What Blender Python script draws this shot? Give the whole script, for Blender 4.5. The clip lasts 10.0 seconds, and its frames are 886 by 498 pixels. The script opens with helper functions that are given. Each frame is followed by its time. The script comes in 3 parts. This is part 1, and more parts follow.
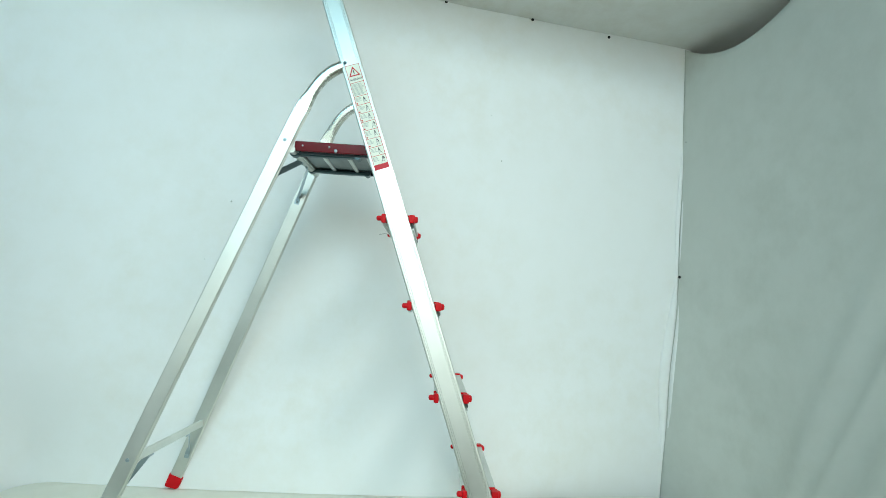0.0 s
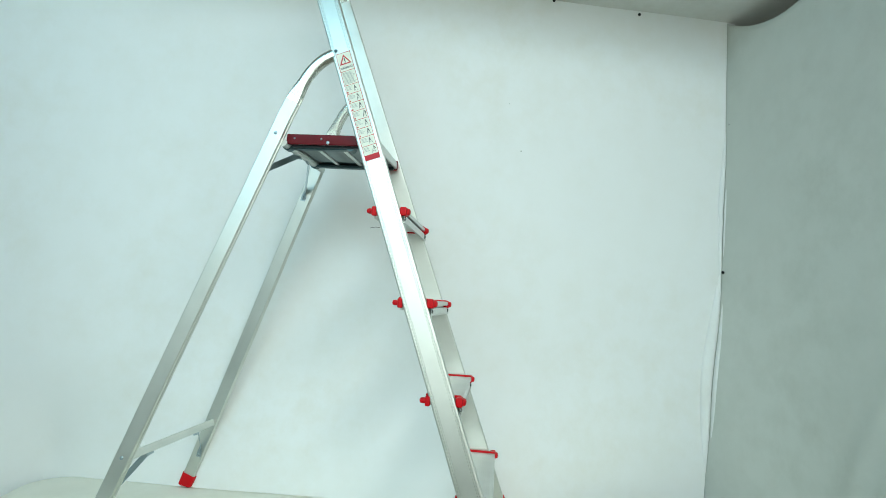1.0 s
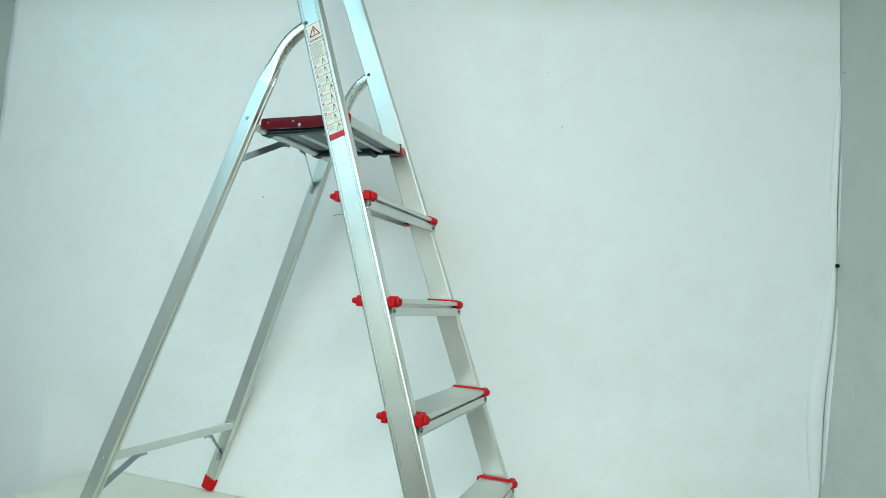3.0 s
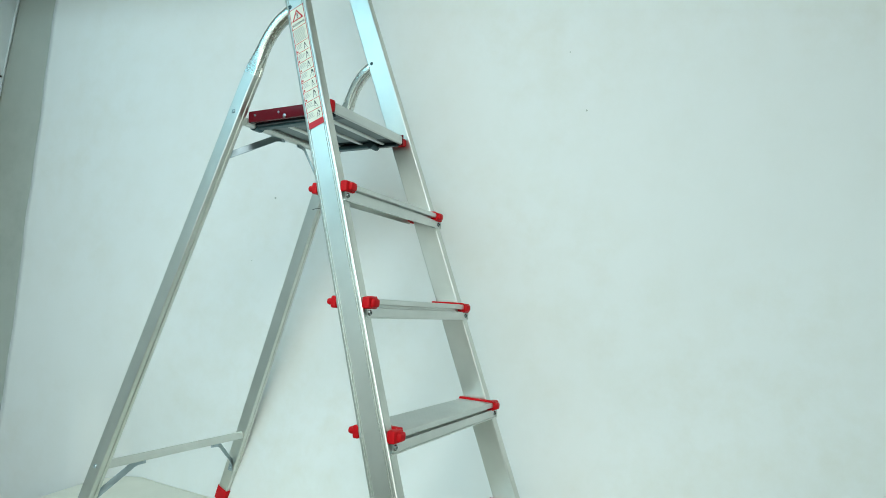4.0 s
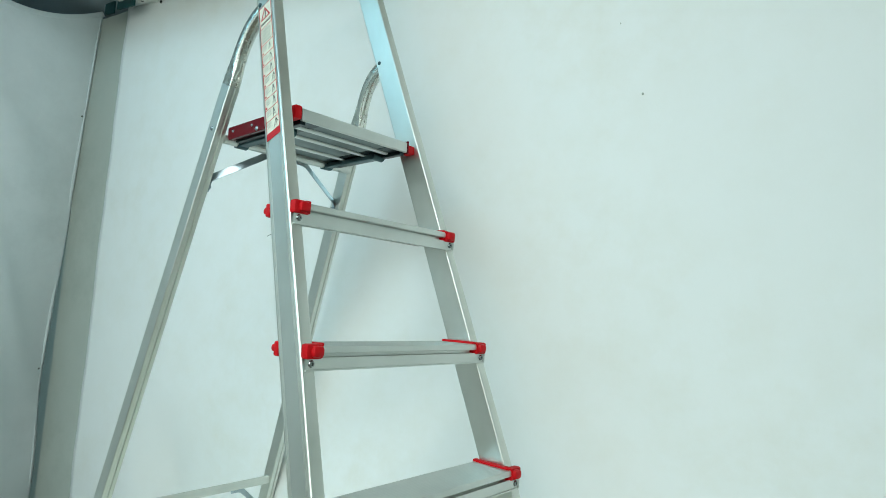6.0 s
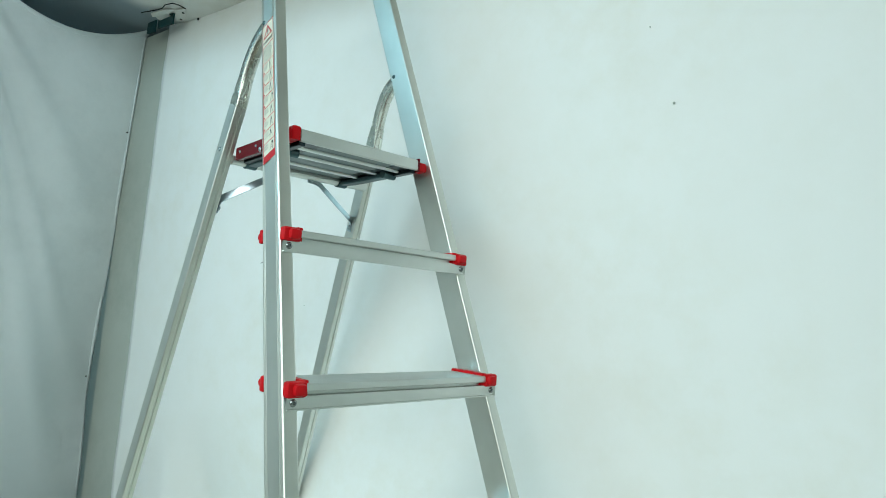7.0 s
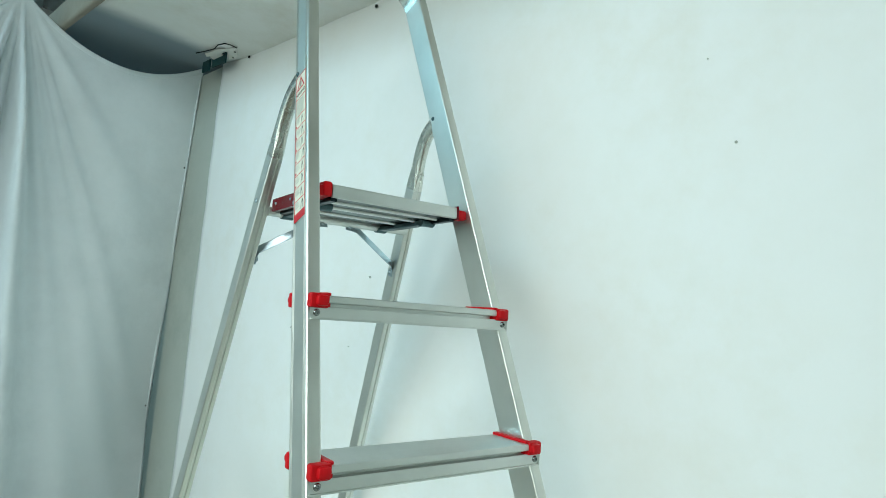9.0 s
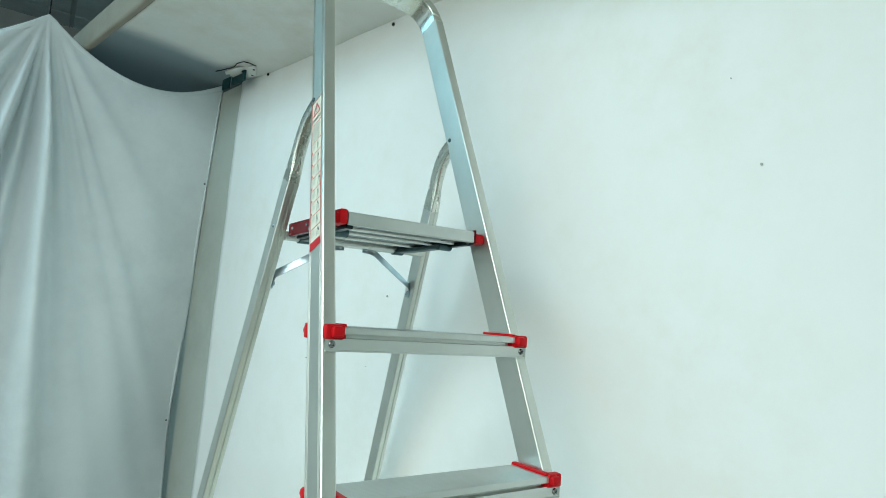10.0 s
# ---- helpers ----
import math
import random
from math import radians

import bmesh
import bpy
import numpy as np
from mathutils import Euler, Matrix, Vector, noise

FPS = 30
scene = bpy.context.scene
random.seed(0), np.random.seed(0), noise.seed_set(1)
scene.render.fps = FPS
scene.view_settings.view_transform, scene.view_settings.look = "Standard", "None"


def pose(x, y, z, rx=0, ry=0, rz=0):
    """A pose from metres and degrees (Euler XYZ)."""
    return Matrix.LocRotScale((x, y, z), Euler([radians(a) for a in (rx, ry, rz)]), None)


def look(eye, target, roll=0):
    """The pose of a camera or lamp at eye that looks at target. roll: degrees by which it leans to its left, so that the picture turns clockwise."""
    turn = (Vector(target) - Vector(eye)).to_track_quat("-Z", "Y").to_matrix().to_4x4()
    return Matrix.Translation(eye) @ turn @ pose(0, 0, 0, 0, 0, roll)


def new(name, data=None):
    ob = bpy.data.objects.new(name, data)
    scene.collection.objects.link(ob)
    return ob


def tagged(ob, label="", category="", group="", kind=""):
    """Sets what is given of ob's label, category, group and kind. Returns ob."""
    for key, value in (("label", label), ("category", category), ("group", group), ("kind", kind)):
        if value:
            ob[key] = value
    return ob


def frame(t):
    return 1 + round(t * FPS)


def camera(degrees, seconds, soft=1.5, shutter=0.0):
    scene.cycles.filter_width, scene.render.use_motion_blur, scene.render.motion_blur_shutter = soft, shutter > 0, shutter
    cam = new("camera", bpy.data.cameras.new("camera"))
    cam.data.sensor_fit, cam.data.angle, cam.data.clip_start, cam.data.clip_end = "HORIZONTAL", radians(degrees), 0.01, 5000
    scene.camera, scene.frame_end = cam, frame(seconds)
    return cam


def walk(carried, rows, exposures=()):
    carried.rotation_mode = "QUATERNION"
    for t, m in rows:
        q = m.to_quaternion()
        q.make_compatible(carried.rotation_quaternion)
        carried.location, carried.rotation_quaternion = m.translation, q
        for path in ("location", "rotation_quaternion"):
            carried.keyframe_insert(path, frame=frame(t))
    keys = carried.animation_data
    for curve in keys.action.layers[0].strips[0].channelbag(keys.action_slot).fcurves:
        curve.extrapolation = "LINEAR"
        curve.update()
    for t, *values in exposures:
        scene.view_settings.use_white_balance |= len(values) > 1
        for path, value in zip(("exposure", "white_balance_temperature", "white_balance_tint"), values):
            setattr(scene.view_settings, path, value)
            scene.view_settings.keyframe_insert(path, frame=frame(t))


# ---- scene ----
cam = camera(75.3, 10.0, soft=0.9)
PATH = [
    (0.0, -1.7685, 0.1021, 0.6743, 95.508, -3.601, -91.087),
    (0.5, -1.7249, 0.0055, 0.6603, 95.757, -3.496, -87.834),
    (1.0, -1.663, -0.0904, 0.6713, 95.344, -3.429, -84.313),
    (1.5, -1.5852, -0.1731, 0.6817, 94.99, -3.419, -80.972),
    (2.0, -1.5087, -0.2628, 0.6882, 94.719, -3.534, -77.371),
    (2.5, -1.4258, -0.3639, 0.6833, 94.79, -3.668, -73.371),
    (4.0, -1.129, -0.56, 0.6702, 95.603, -3.516, -62.176),
    (4.5, -1.0225, -0.5961, 0.6847, 95.547, -3.461, -58.604),
    (5.0, -0.9332, -0.6163, 0.6966, 95.873, -3.226, -55.546),
    (5.5, -0.8394, -0.6329, 0.7145, 96.099, -3.009, -52.291),
    (7.0, -0.6437, -0.6777, 0.7952, 96.089, -3.867, -43.312),
    (7.5, -0.62, -0.6755, 0.8218, 96.12, -3.899, -41.613),
    (8.0, -0.6031, -0.6702, 0.8459, 96.246, -3.918, -40.076),
    (8.5, -0.5924, -0.6642, 0.8641, 96.684, -3.976, -38.759),
    (9.0, -0.5857, -0.6598, 0.8877, 96.836, -4.027, -37.509),
    (9.5, -0.5817, -0.655, 0.911, 96.961, -3.958, -36.474),
    (10.0, -0.579, -0.6523, 0.9264, 97.354, -4.065, -35.621),
]
EXPO = [(0.0, 0.04), (2.5, -0.04), (5.0, 0.0), (7.5, 0.05), (10.0, 0.12)]
walk(cam, [(t, pose(x, y, z, rx, ry, rz)) for t, x, y, z, rx, ry, rz in PATH], exposures=EXPO)

# ---- world and lights ----
world = bpy.data.worlds.new("world")
world.use_nodes = True
world.node_tree.nodes["Background"].inputs[0].default_value = (0.50, 0.62, 0.64, 1)
world.node_tree.nodes["Background"].inputs[1].default_value = 0.06
scene.world = world


def area_lamp(name, eye, target, w, h, watts, colour, spread=180):
    data = bpy.data.lights.new(name, "AREA")
    data.shape, data.size, data.size_y = "RECTANGLE", w, h
    data.energy, data.color, data.spread = watts, colour, radians(spread)
    ob = new(name, data)
    ob.matrix_world = look(eye, target)
    return ob


area_lamp("panel_light", (-2.35, 1.45, 2.50), (-0.9, 0.9, 0.4), 2.2, 1.3, 38, (0.40, 0.82, 1.0), 150)
area_lamp("ceiling_light", (-1.70, -0.9, 2.57), (-0.9, 0.3, 0), 1.4, 0.9, 30, (0.86, 0.98, 0.97), 160)
# unseen soft lamps, added to brighten the sheet, the curtain and the metal
area_lamp("unseen_softbox", (-3.2, -0.25, 2.15), (0.45, 0.10, 0.45), 2.4, 1.5, 7, (0.86, 1.0, 1.0), 75)
area_lamp("unseen_softbox", (-3.8, -1.50, 1.15), (0.2, 0.65, 0.50), 2.8, 2.2, 22, (0.88, 1.0, 0.92), 115)
area_lamp("unseen_softbox", (-3.9, 1.00, 1.25), (0.4, 0.35, 0.50), 2.6, 2.3, 9, (0.86, 1.0, 0.92), 100)

# ---- materials ----


def nodes_of(name):
    m = bpy.data.materials.new(name)
    m.use_nodes = True
    nt = m.node_tree
    return m, nt, nt.nodes["Principled BSDF"]


def add(nt, kind, **kw):
    n = nt.nodes.new(kind)
    for k, v in kw.items():
        n.inputs[k.replace("_", " ")].default_value = v
    return n


def coords(nt, scale=(1, 1, 1), rot=(0, 0, 0)):
    tc = nt.nodes.new("ShaderNodeTexCoord")
    mp = nt.nodes.new("ShaderNodeMapping")
    mp.inputs["Scale"].default_value = scale
    mp.inputs["Rotation"].default_value = rot
    nt.links.new(tc.outputs["Object"], mp.inputs["Vector"])
    return mp


def mixed(nt, fac, a, b):
    n = nt.nodes.new("ShaderNodeMix")
    n.data_type = "RGBA"
    n.inputs["A"].default_value, n.inputs["B"].default_value = (*a, 1), (*b, 1)
    nt.links.new(fac, n.inputs["Factor"])
    return n.outputs["Result"]


def ramp(nt, value, lo, hi):
    n = nt.nodes.new("ShaderNodeMapRange")
    n.inputs["From Min"].default_value, n.inputs["From Max"].default_value = lo, hi
    nt.links.new(value, n.inputs["Value"])
    return n.outputs["Result"]


def bump(nt, height, bsdf, strength, dist=0.002):
    b = add(nt, "ShaderNodeBump", Strength=strength, Distance=dist)
    nt.links.new(height, b.inputs["Height"])
    nt.links.new(b.outputs["Normal"], bsdf.inputs["Normal"])


def noise_tex(nt, mp, scale, detail=4.0, rough=0.55):
    n = add(nt, "ShaderNodeTexNoise", Scale=scale, Detail=detail, Roughness=rough)
    nt.links.new(mp.outputs[0], n.inputs["Vector"])
    return n.outputs["Fac"]


def metal(name, base, dull, rough, stretch):
    m, nt, b = nodes_of(name)
    grain = noise_tex(nt, coords(nt, stretch), 60, 3)
    blot = noise_tex(nt, coords(nt), 7, 3)
    nt.links.new(mixed(nt, ramp(nt, blot, 0.35, 0.7), base, dull), b.inputs["Base Color"])
    mr = nt.nodes.new("ShaderNodeMapRange")
    mr.inputs["To Min"].default_value, mr.inputs["To Max"].default_value = rough - 0.07, rough + 0.09
    nt.links.new(grain, mr.inputs["Value"])
    nt.links.new(mr.outputs[0], b.inputs["Roughness"])
    b.inputs["Metallic"].default_value = 1
    bump(nt, grain, b, 0.12, 0.0006)
    return m


def plastic(name, base, dark, rough):
    m, nt, b = nodes_of(name)
    v = noise_tex(nt, coords(nt), 35, 4)
    nt.links.new(mixed(nt, ramp(nt, v, 0.3, 0.75), base, dark), b.inputs["Base Color"])
    b.inputs["Roughness"].default_value = rough
    b.inputs["Specular IOR Level"].default_value = 0.18
    bump(nt, noise_tex(nt, coords(nt), 600, 2), b, 0.08, 0.0005)
    return m


def cloth(name, base, stain, weave=900, rough=0.9, wrinkle=0.25):
    m, nt, b = nodes_of(name)
    big = noise_tex(nt, coords(nt), 1.4, 5, 0.6)
    spots = noise_tex(nt, coords(nt), 9, 6, 0.65)
    mul = nt.nodes.new("ShaderNodeMath")
    mul.operation = "MULTIPLY"
    nt.links.new(ramp(nt, big, 0.35, 0.75), mul.inputs[0])
    nt.links.new(ramp(nt, spots, 0.4, 0.8), mul.inputs[1])
    nt.links.new(mixed(nt, mul.outputs[0], base, stain), b.inputs["Base Color"])
    b.inputs["Roughness"].default_value = rough
    fine = noise_tex(nt, coords(nt), weave, 2)
    crease = noise_tex(nt, coords(nt), 5, 5, 0.5)
    sm = nt.nodes.new("ShaderNodeMath")
    sm.operation = "MULTIPLY_ADD"
    sm.inputs[1].default_value = 0.06
    nt.links.new(fine, sm.inputs[0])
    nt.links.new(crease, sm.inputs[2])
    bump(nt, sm.outputs[0], b, wrinkle, 0.01)
    return m


ALU = metal("brushed_aluminium", (0.70, 0.715, 0.675), (0.62, 0.635, 0.595), 0.38, (1, 1, 0.02))
ALU_POLISHED = metal("polished_aluminium", (0.72, 0.73, 0.68), (0.64, 0.65, 0.60), 0.25, (1, 1, 1))
ALU_TREAD = metal("tread_aluminium", (0.68, 0.70, 0.675), (0.60, 0.62, 0.595), 0.38, (0.02, 1, 1))
ZINC = metal("galvanised_steel", (0.50, 0.58, 0.62), (0.34, 0.42, 0.46), 0.32, (1, 1, 1))
SCREW_STEEL = metal("screw_steel", (0.30, 0.32, 0.32), (0.18, 0.20, 0.20), 0.25, (1, 1, 1))
DARK_STEEL = metal("dark_steel", (0.09, 0.14, 0.15), (0.05, 0.09, 0.10), 0.38, (1, 1, 1))
SHADE_BLACK = metal("underside_shade_black", (0.035, 0.05, 0.055), (0.02, 0.03, 0.035), 0.3, (1, 1, 1))
PAN = metal("underside_shade_metal", (0.24, 0.28, 0.28), (0.16, 0.19, 0.19), 0.42, (0.02, 1, 1))
RED = plastic("red_plastic", (0.60, 0.004, 0.009), (0.50, 0.004, 0.008), 0.45)
RED_RAIL = plastic("dark_red_plastic", (0.14, 0.003, 0.010), (0.10, 0.003, 0.007), 0.22)
BLACK = plastic("black_plastic", (0.012, 0.013, 0.014), (0.02, 0.02, 0.02), 0.5)
PAPER = plastic("label_paper", (0.78, 0.78, 0.66), (0.72, 0.72, 0.62), 0.25)
INK_RED = plastic("red_ink", (0.55, 0.02, 0.03), (0.48, 0.02, 0.03), 0.3)
INK_GREY = plastic("grey_ink", (0.42, 0.43, 0.38), (0.36, 0.37, 0.33), 0.35)
INK_BLACK = plastic("black_ink", (0.03, 0.03, 0.03), (0.05, 0.05, 0.05), 0.35)
SHEET = cloth("white_backdrop_sheet", (0.82, 0.83, 0.82), (0.75, 0.73, 0.66), 900, 0.9, 0.10)
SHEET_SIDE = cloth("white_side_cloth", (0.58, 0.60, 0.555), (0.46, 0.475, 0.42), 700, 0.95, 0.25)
CURTAIN = cloth("grey_white_curtain_cloth", (0.76, 0.82, 0.845), (0.62, 0.68, 0.70), 700, 0.95, 0.5)
FLOOR = cloth("white_floor_sheet", (0.82, 0.80, 0.70), (0.70, 0.67, 0.56), 900, 0.8, 0.4)
CEIL = cloth("white_ceiling_board", (0.72, 0.72, 0.69), (0.55, 0.52, 0.44), 500, 0.9, 0.3)
# brown stain, plus the dimness of the front face put into the colour
FASCIA = cloth("stained_shaded_board_edge", (0.30, 0.27, 0.22), (0.17, 0.145, 0.11), 400, 0.9, 0.4)
STRIP = cloth("grey_bare_wall", (0.46, 0.49, 0.445), (0.32, 0.35, 0.31), 400, 0.9, 0.6)
ROOM = cloth("grey_room_plaster", (0.40, 0.42, 0.41), (0.30, 0.32, 0.31), 300, 0.9, 0.4)
ROOM_FLOOR = cloth("beige_floor", (0.20, 0.17, 0.12), (0.14, 0.12, 0.08), 300, 0.5, 0.2)
TILE = cloth("grey_ceiling_tile", (0.48, 0.54, 0.55), (0.36, 0.41, 0.42), 300, 0.9, 0.4)
GREEN = plastic("dark_green_paint", (0.012, 0.06, 0.065), (0.008, 0.035, 0.04), 0.4)

# ---- mesh helpers ----


def mesh_object(name, bm, material, smooth=True, crisp=True):
    bmesh.ops.recalc_face_normals(bm, faces=bm.faces)
    me = bpy.data.meshes.new(name)
    bm.to_mesh(me)
    bm.free()
    me.materials.append(material)
    if smooth:
        me.shade_smooth()
        if crisp:
            me.set_sharp_from_angle(angle=radians(32))
    return new(name, me)


def part(name, bm, material, parent, label=""):
    ob = mesh_object(name, bm, material)
    ob.modifiers.new("flat_faces", "WEIGHTED_NORMAL").keep_sharp = True
    ob.parent = parent
    if label:
        ob["label"] = label
    return ob


def empty(name, at=(0, 0, 0)):
    ob = new(name)
    ob.location = at
    ob.empty_display_size = 0.05
    return ob


def rounded(w, h, r, n=3):
    """A rounded rectangle, w across and h high."""
    pts = []
    for cx, cy, a in ((w / 2 - r, h / 2 - r, 0), (-w / 2 + r, h / 2 - r, 90), (-w / 2 + r, -h / 2 + r, 180), (w / 2 - r, -h / 2 + r, 270)):
        for i in range(n + 1):
            b = radians(a + 90 * i / n)
            pts.append((cx + r * math.cos(b), cy + r * math.sin(b)))
    return pts


def sweep(bm, pts, profile, side, caps=True):
    """Sweeps a profile (or one for each point) along pts; side is the direction of the profile's first axis."""
    pts = [Vector(p) for p in pts]
    rings = []
    for i, p in enumerate(pts):
        t = (pts[min(i + 1, len(pts) - 1)] - pts[max(i - 1, 0)]).normalized()
        s = Vector(side)
        s = (s - t * s.dot(t)).normalized()
        u = t.cross(s)
        prof = profile(i / (len(pts) - 1)) if callable(profile) else profile
        rings.append([bm.verts.new(p + s * a + u * b) for a, b in prof])
    for r0, r1 in zip(rings, rings[1:]):
        for j in range(len(r0)):
            k = (j + 1) % len(r0)
            bm.faces.new((r0[j], r0[k], r1[k], r1[j]))
    if caps:
        bm.faces.new(rings[0][::-1])
        bm.faces.new(rings[-1])
    return bm


def box(bm, lo, hi, bevel=0.0015, m=None):
    made = bmesh.ops.create_cube(bm, size=1)["verts"]
    size = [b - a for a, b in zip(lo, hi)]
    mid = [(a + b) / 2 for a, b in zip(lo, hi)]
    bmesh.ops.scale(bm, vec=size, verts=made)
    bmesh.ops.translate(bm, vec=mid, verts=made)
    if bevel:
        edges = {e for v in made for e in v.link_edges}
        got = bmesh.ops.bevel(bm, geom=list(edges), offset=bevel, segments=2, affect="EDGES", profile=0.5)
        made = list({v for f in got["faces"] for v in f.verts} | {v for v in made if v.is_valid})
    if m is not None:
        bmesh.ops.transform(bm, matrix=m, verts=made)
    return bm


def bolt(bm, at, axis, r, h, n=14):
    """A domed head with a dimple, on a surface at 'at', facing along axis."""
    turn = Vector(axis).to_track_quat("Z", "Y").to_matrix().to_4x4()
    m = Matrix.Translation(at) @ turn
    rings = [[m @ Vector((rr * math.cos(6.2832 * i / n), rr * math.sin(6.2832 * i / n), z)) for i in range(n)]
             for rr, z in ((r, -0.001), (r, h * 0.35), (r * 0.75, h * 0.85), (r * 0.42, h), (r * 0.32, h * 0.55))]
    vs = [[bm.verts.new(p) for p in ring] for ring in rings]
    for a, b in zip(vs, vs[1:]):
        for i in range(n):
            bm.faces.new((a[i], a[(i + 1) % n], b[(i + 1) % n], b[i]))
    bm.faces.new(vs[-1])
    bm.faces.new(vs[0][::-1])
    return bm


def mirror(bm):
    for v in bm.verts:
        v.co.x = -v.co.x
    bmesh.ops.reverse_faces(bm, faces=bm.faces)
    return bm


def bezier(p0, p1, p2, p3, n):
    p0, p1, p2, p3 = (Vector(p) for p in (p0, p1, p2, p3))
    return [p0 * (1 - t) ** 3 + p1 * 3 * t * (1 - t) ** 2 + p2 * 3 * t * t * (1 - t) + p3 * t ** 3 for t in [i / n for i in range(n + 1)]]


# ---- the place: sheet wall, side cloth, curtain, ceiling, floor ----
WALL_TURN, WALL_AT = 0.2083, 0.4546
N = Vector((math.cos(WALL_TURN), math.sin(WALL_TURN), 0))
A = Vector((-math.sin(WALL_TURN), math.cos(WALL_TURN), 0))
S_RIGHT, S_EDGE, S_LEFT = -1.07, 1.862, 2.08
FLOOR_Z = -0.62  # the room's floor; z = 0 is the top of the low stage


def at(n, s, z):
    """A place by its distance along the sheet's normal, along the sheet, and its height."""
    return N * n + A * s + Vector((0, 0, z))


def grid(name, material, nu, nv, place, thick=0.0):
    bm = bmesh.new()
    vs = [[bm.verts.new(place(i / nu, j / nv)) for j in range(nv + 1)] for i in range(nu + 1)]
    for i in range(nu):
        for j in range(nv):
            bm.faces.new((vs[i][j], vs[i + 1][j], vs[i + 1][j + 1], vs[i][j + 1]))
    if thick:
        bmesh.ops.recalc_face_normals(bm, faces=bm.faces)
        bmesh.ops.solidify(bm, geom=bm.faces[:], thickness=thick)
    return mesh_object(name, bm, material, crisp=False)


def smooth01(x):
    x = min(max(x, 0), 1)
    return x * x * (3 - 2 * x)


def ceiling_height(s):
    return 1.886 + 0.018 * s


def corner_s(z):
    return -1.00 - 0.065 * smooth01(z / 0.9) - 0.01 * math.sin(z * 5) + 0.018 * math.exp(-((z - 0.45) / 0.22) ** 2)


def stage_rear(s):
    """The stage's rear edge, not quite parallel to the sheet."""
    return 0.345 + 0.085 * s + 0.055 * s * s


def wall_place(u, v):
    z = FLOOR_Z + v * (1.905 - FLOOR_Z)
    s_right = corner_s(z) - 0.03
    s = s_right + (S_EDGE + 0.004 * math.sin(z * 9) + 0.002 * math.sin(z * 23) - s_right) * u
    if z > 0:
        z *= (ceiling_height(s) + 0.02) / 1.905
    # below, the sheet hangs slack against the rear edge of the stage
    pull = smooth01(1 - z / 0.45) * smooth01((1.52 - s) / 0.2) * smooth01((s + 0.95) / 1.0)
    n = WALL_AT + (stage_rear(s) - 0.008 - WALL_AT) * pull
    n += 0.006 * noise.noise(Vector((s * 2.1, z * 1.3, 3.0))) + 0.002 * noise.noise(Vector((s * 9, z * 5, 1.0)))
    return at(n, s, z)


wall = tagged(grid("wall_sheet", SHEET, 130, 110, wall_place, -0.006), "white backdrop sheet stretched over the back wall", "wall", kind="structure")

bm = bmesh.new()
box(bm, (-1.6, 0, FLOOR_Z), (2.9, 0.12, 2.9), 0)
bmesh.ops.transform(bm, matrix=Matrix.Translation(N * (WALL_AT + 0.14)) @ Matrix.Rotation(WALL_TURN + math.pi / 2, 4, "Z") @ Matrix.Diagonal((1, -1, 1, 1)), verts=bm.verts)
tagged(mesh_object("wall_back", bm, STRIP), "bare grey wall behind the backdrop sheet", "wall", kind="structure")

bm = bmesh.new()
box(bm, (-4.3, -3.3, FLOOR_Z - 0.1), (1.6, 3.7, FLOOR_Z), 0)
tagged(mesh_object("floor", bm, ROOM_FLOOR), "plain beige floor of the room", "floor", kind="structure")


def stage_outline():
    """The stage's edge in (n, s), with rounded corners, in even steps."""
    s0, s1, front, r = -0.97, 1.385, -0.38, 0.13
    corners = ((s0, front, 180), (s1, front, 270), (s1, None, 0), (s0, None, 90))
    pts = []
    for s, n, a in corners:
        cs = s + r if s < 0 else s - r
        cn = front + r if n is not None else stage_rear(cs) - r
        for k in range(9):
            b = radians(a + 90 * k / 8)
            pts.append((cn + r * math.sin(b), cs + r * math.cos(b)))
        if n is None and s > 0:
            for k in range(1, 30):
                q = s1 - r + (s0 - s1 + 2 * r) * k / 30
                pts.append((stage_rear(q), q))
    return pts


def stage_sheet():
    edge = stage_outline()
    mid_n, mid_s = 0.02, 0.2
    bm = bmesh.new()
    rings = []
    for k in range(1, 15):
        f = k / 14
        ring = []
        for n, s in edge:
            f2 = f * 0.985
            p, q = mid_n + (n - mid_n) * f2, mid_s + (s - mid_s) * f2
            z = -0.0025 + 0.0022 * noise.noise(Vector((p * 5, q * 4, 0)))
            ring.append(bm.verts.new(at(p, q, z)))
        rings.append(ring)
    for drop, wide in ((0.012, 1.0), (0.035, 1.004), (0.16, 1.006), (0.32, 1.010), (0.47, 1.014), (-FLOOR_Z - 0.002, 1.018)):
        ring = []
        for i, (n, s) in enumerate(edge):
            w = wide + 0.012 * (drop > 0.1) * (drop / 0.6) * noise.noise(Vector((n * 7, s * 7, drop)))
            w = min(w, 1.006) if n > 0.2 and s < 1.2 else w
            ring.append(bm.verts.new(at(mid_n + (n - mid_n) * w, mid_s + (s - mid_s) * w, -drop)))
        rings.append(ring)
    bm.faces.new(rings[0])
    for a, b in zip(rings, rings[1:]):
        for i in range(len(edge)):
            j = (i + 1) % len(edge)
            bm.faces.new((a[i], a[j], b[j], b[i]))
    return mesh_object("stage", bm, FLOOR, crisp=False)


tagged(stage_sheet(), "low stage draped with a white sheet, under the ladder", "stage", kind="structure")


def side_top(n):
    """Height of the side cloth's upper hem, sagging between its fixings."""
    if n > 0.12:
        return 1.747 + 1.05 * (n - 0.12) ** 2
    d = 0.12 - n
    return 1.747 + 0.80 * d * d / (1 + 1.6 * d * d)


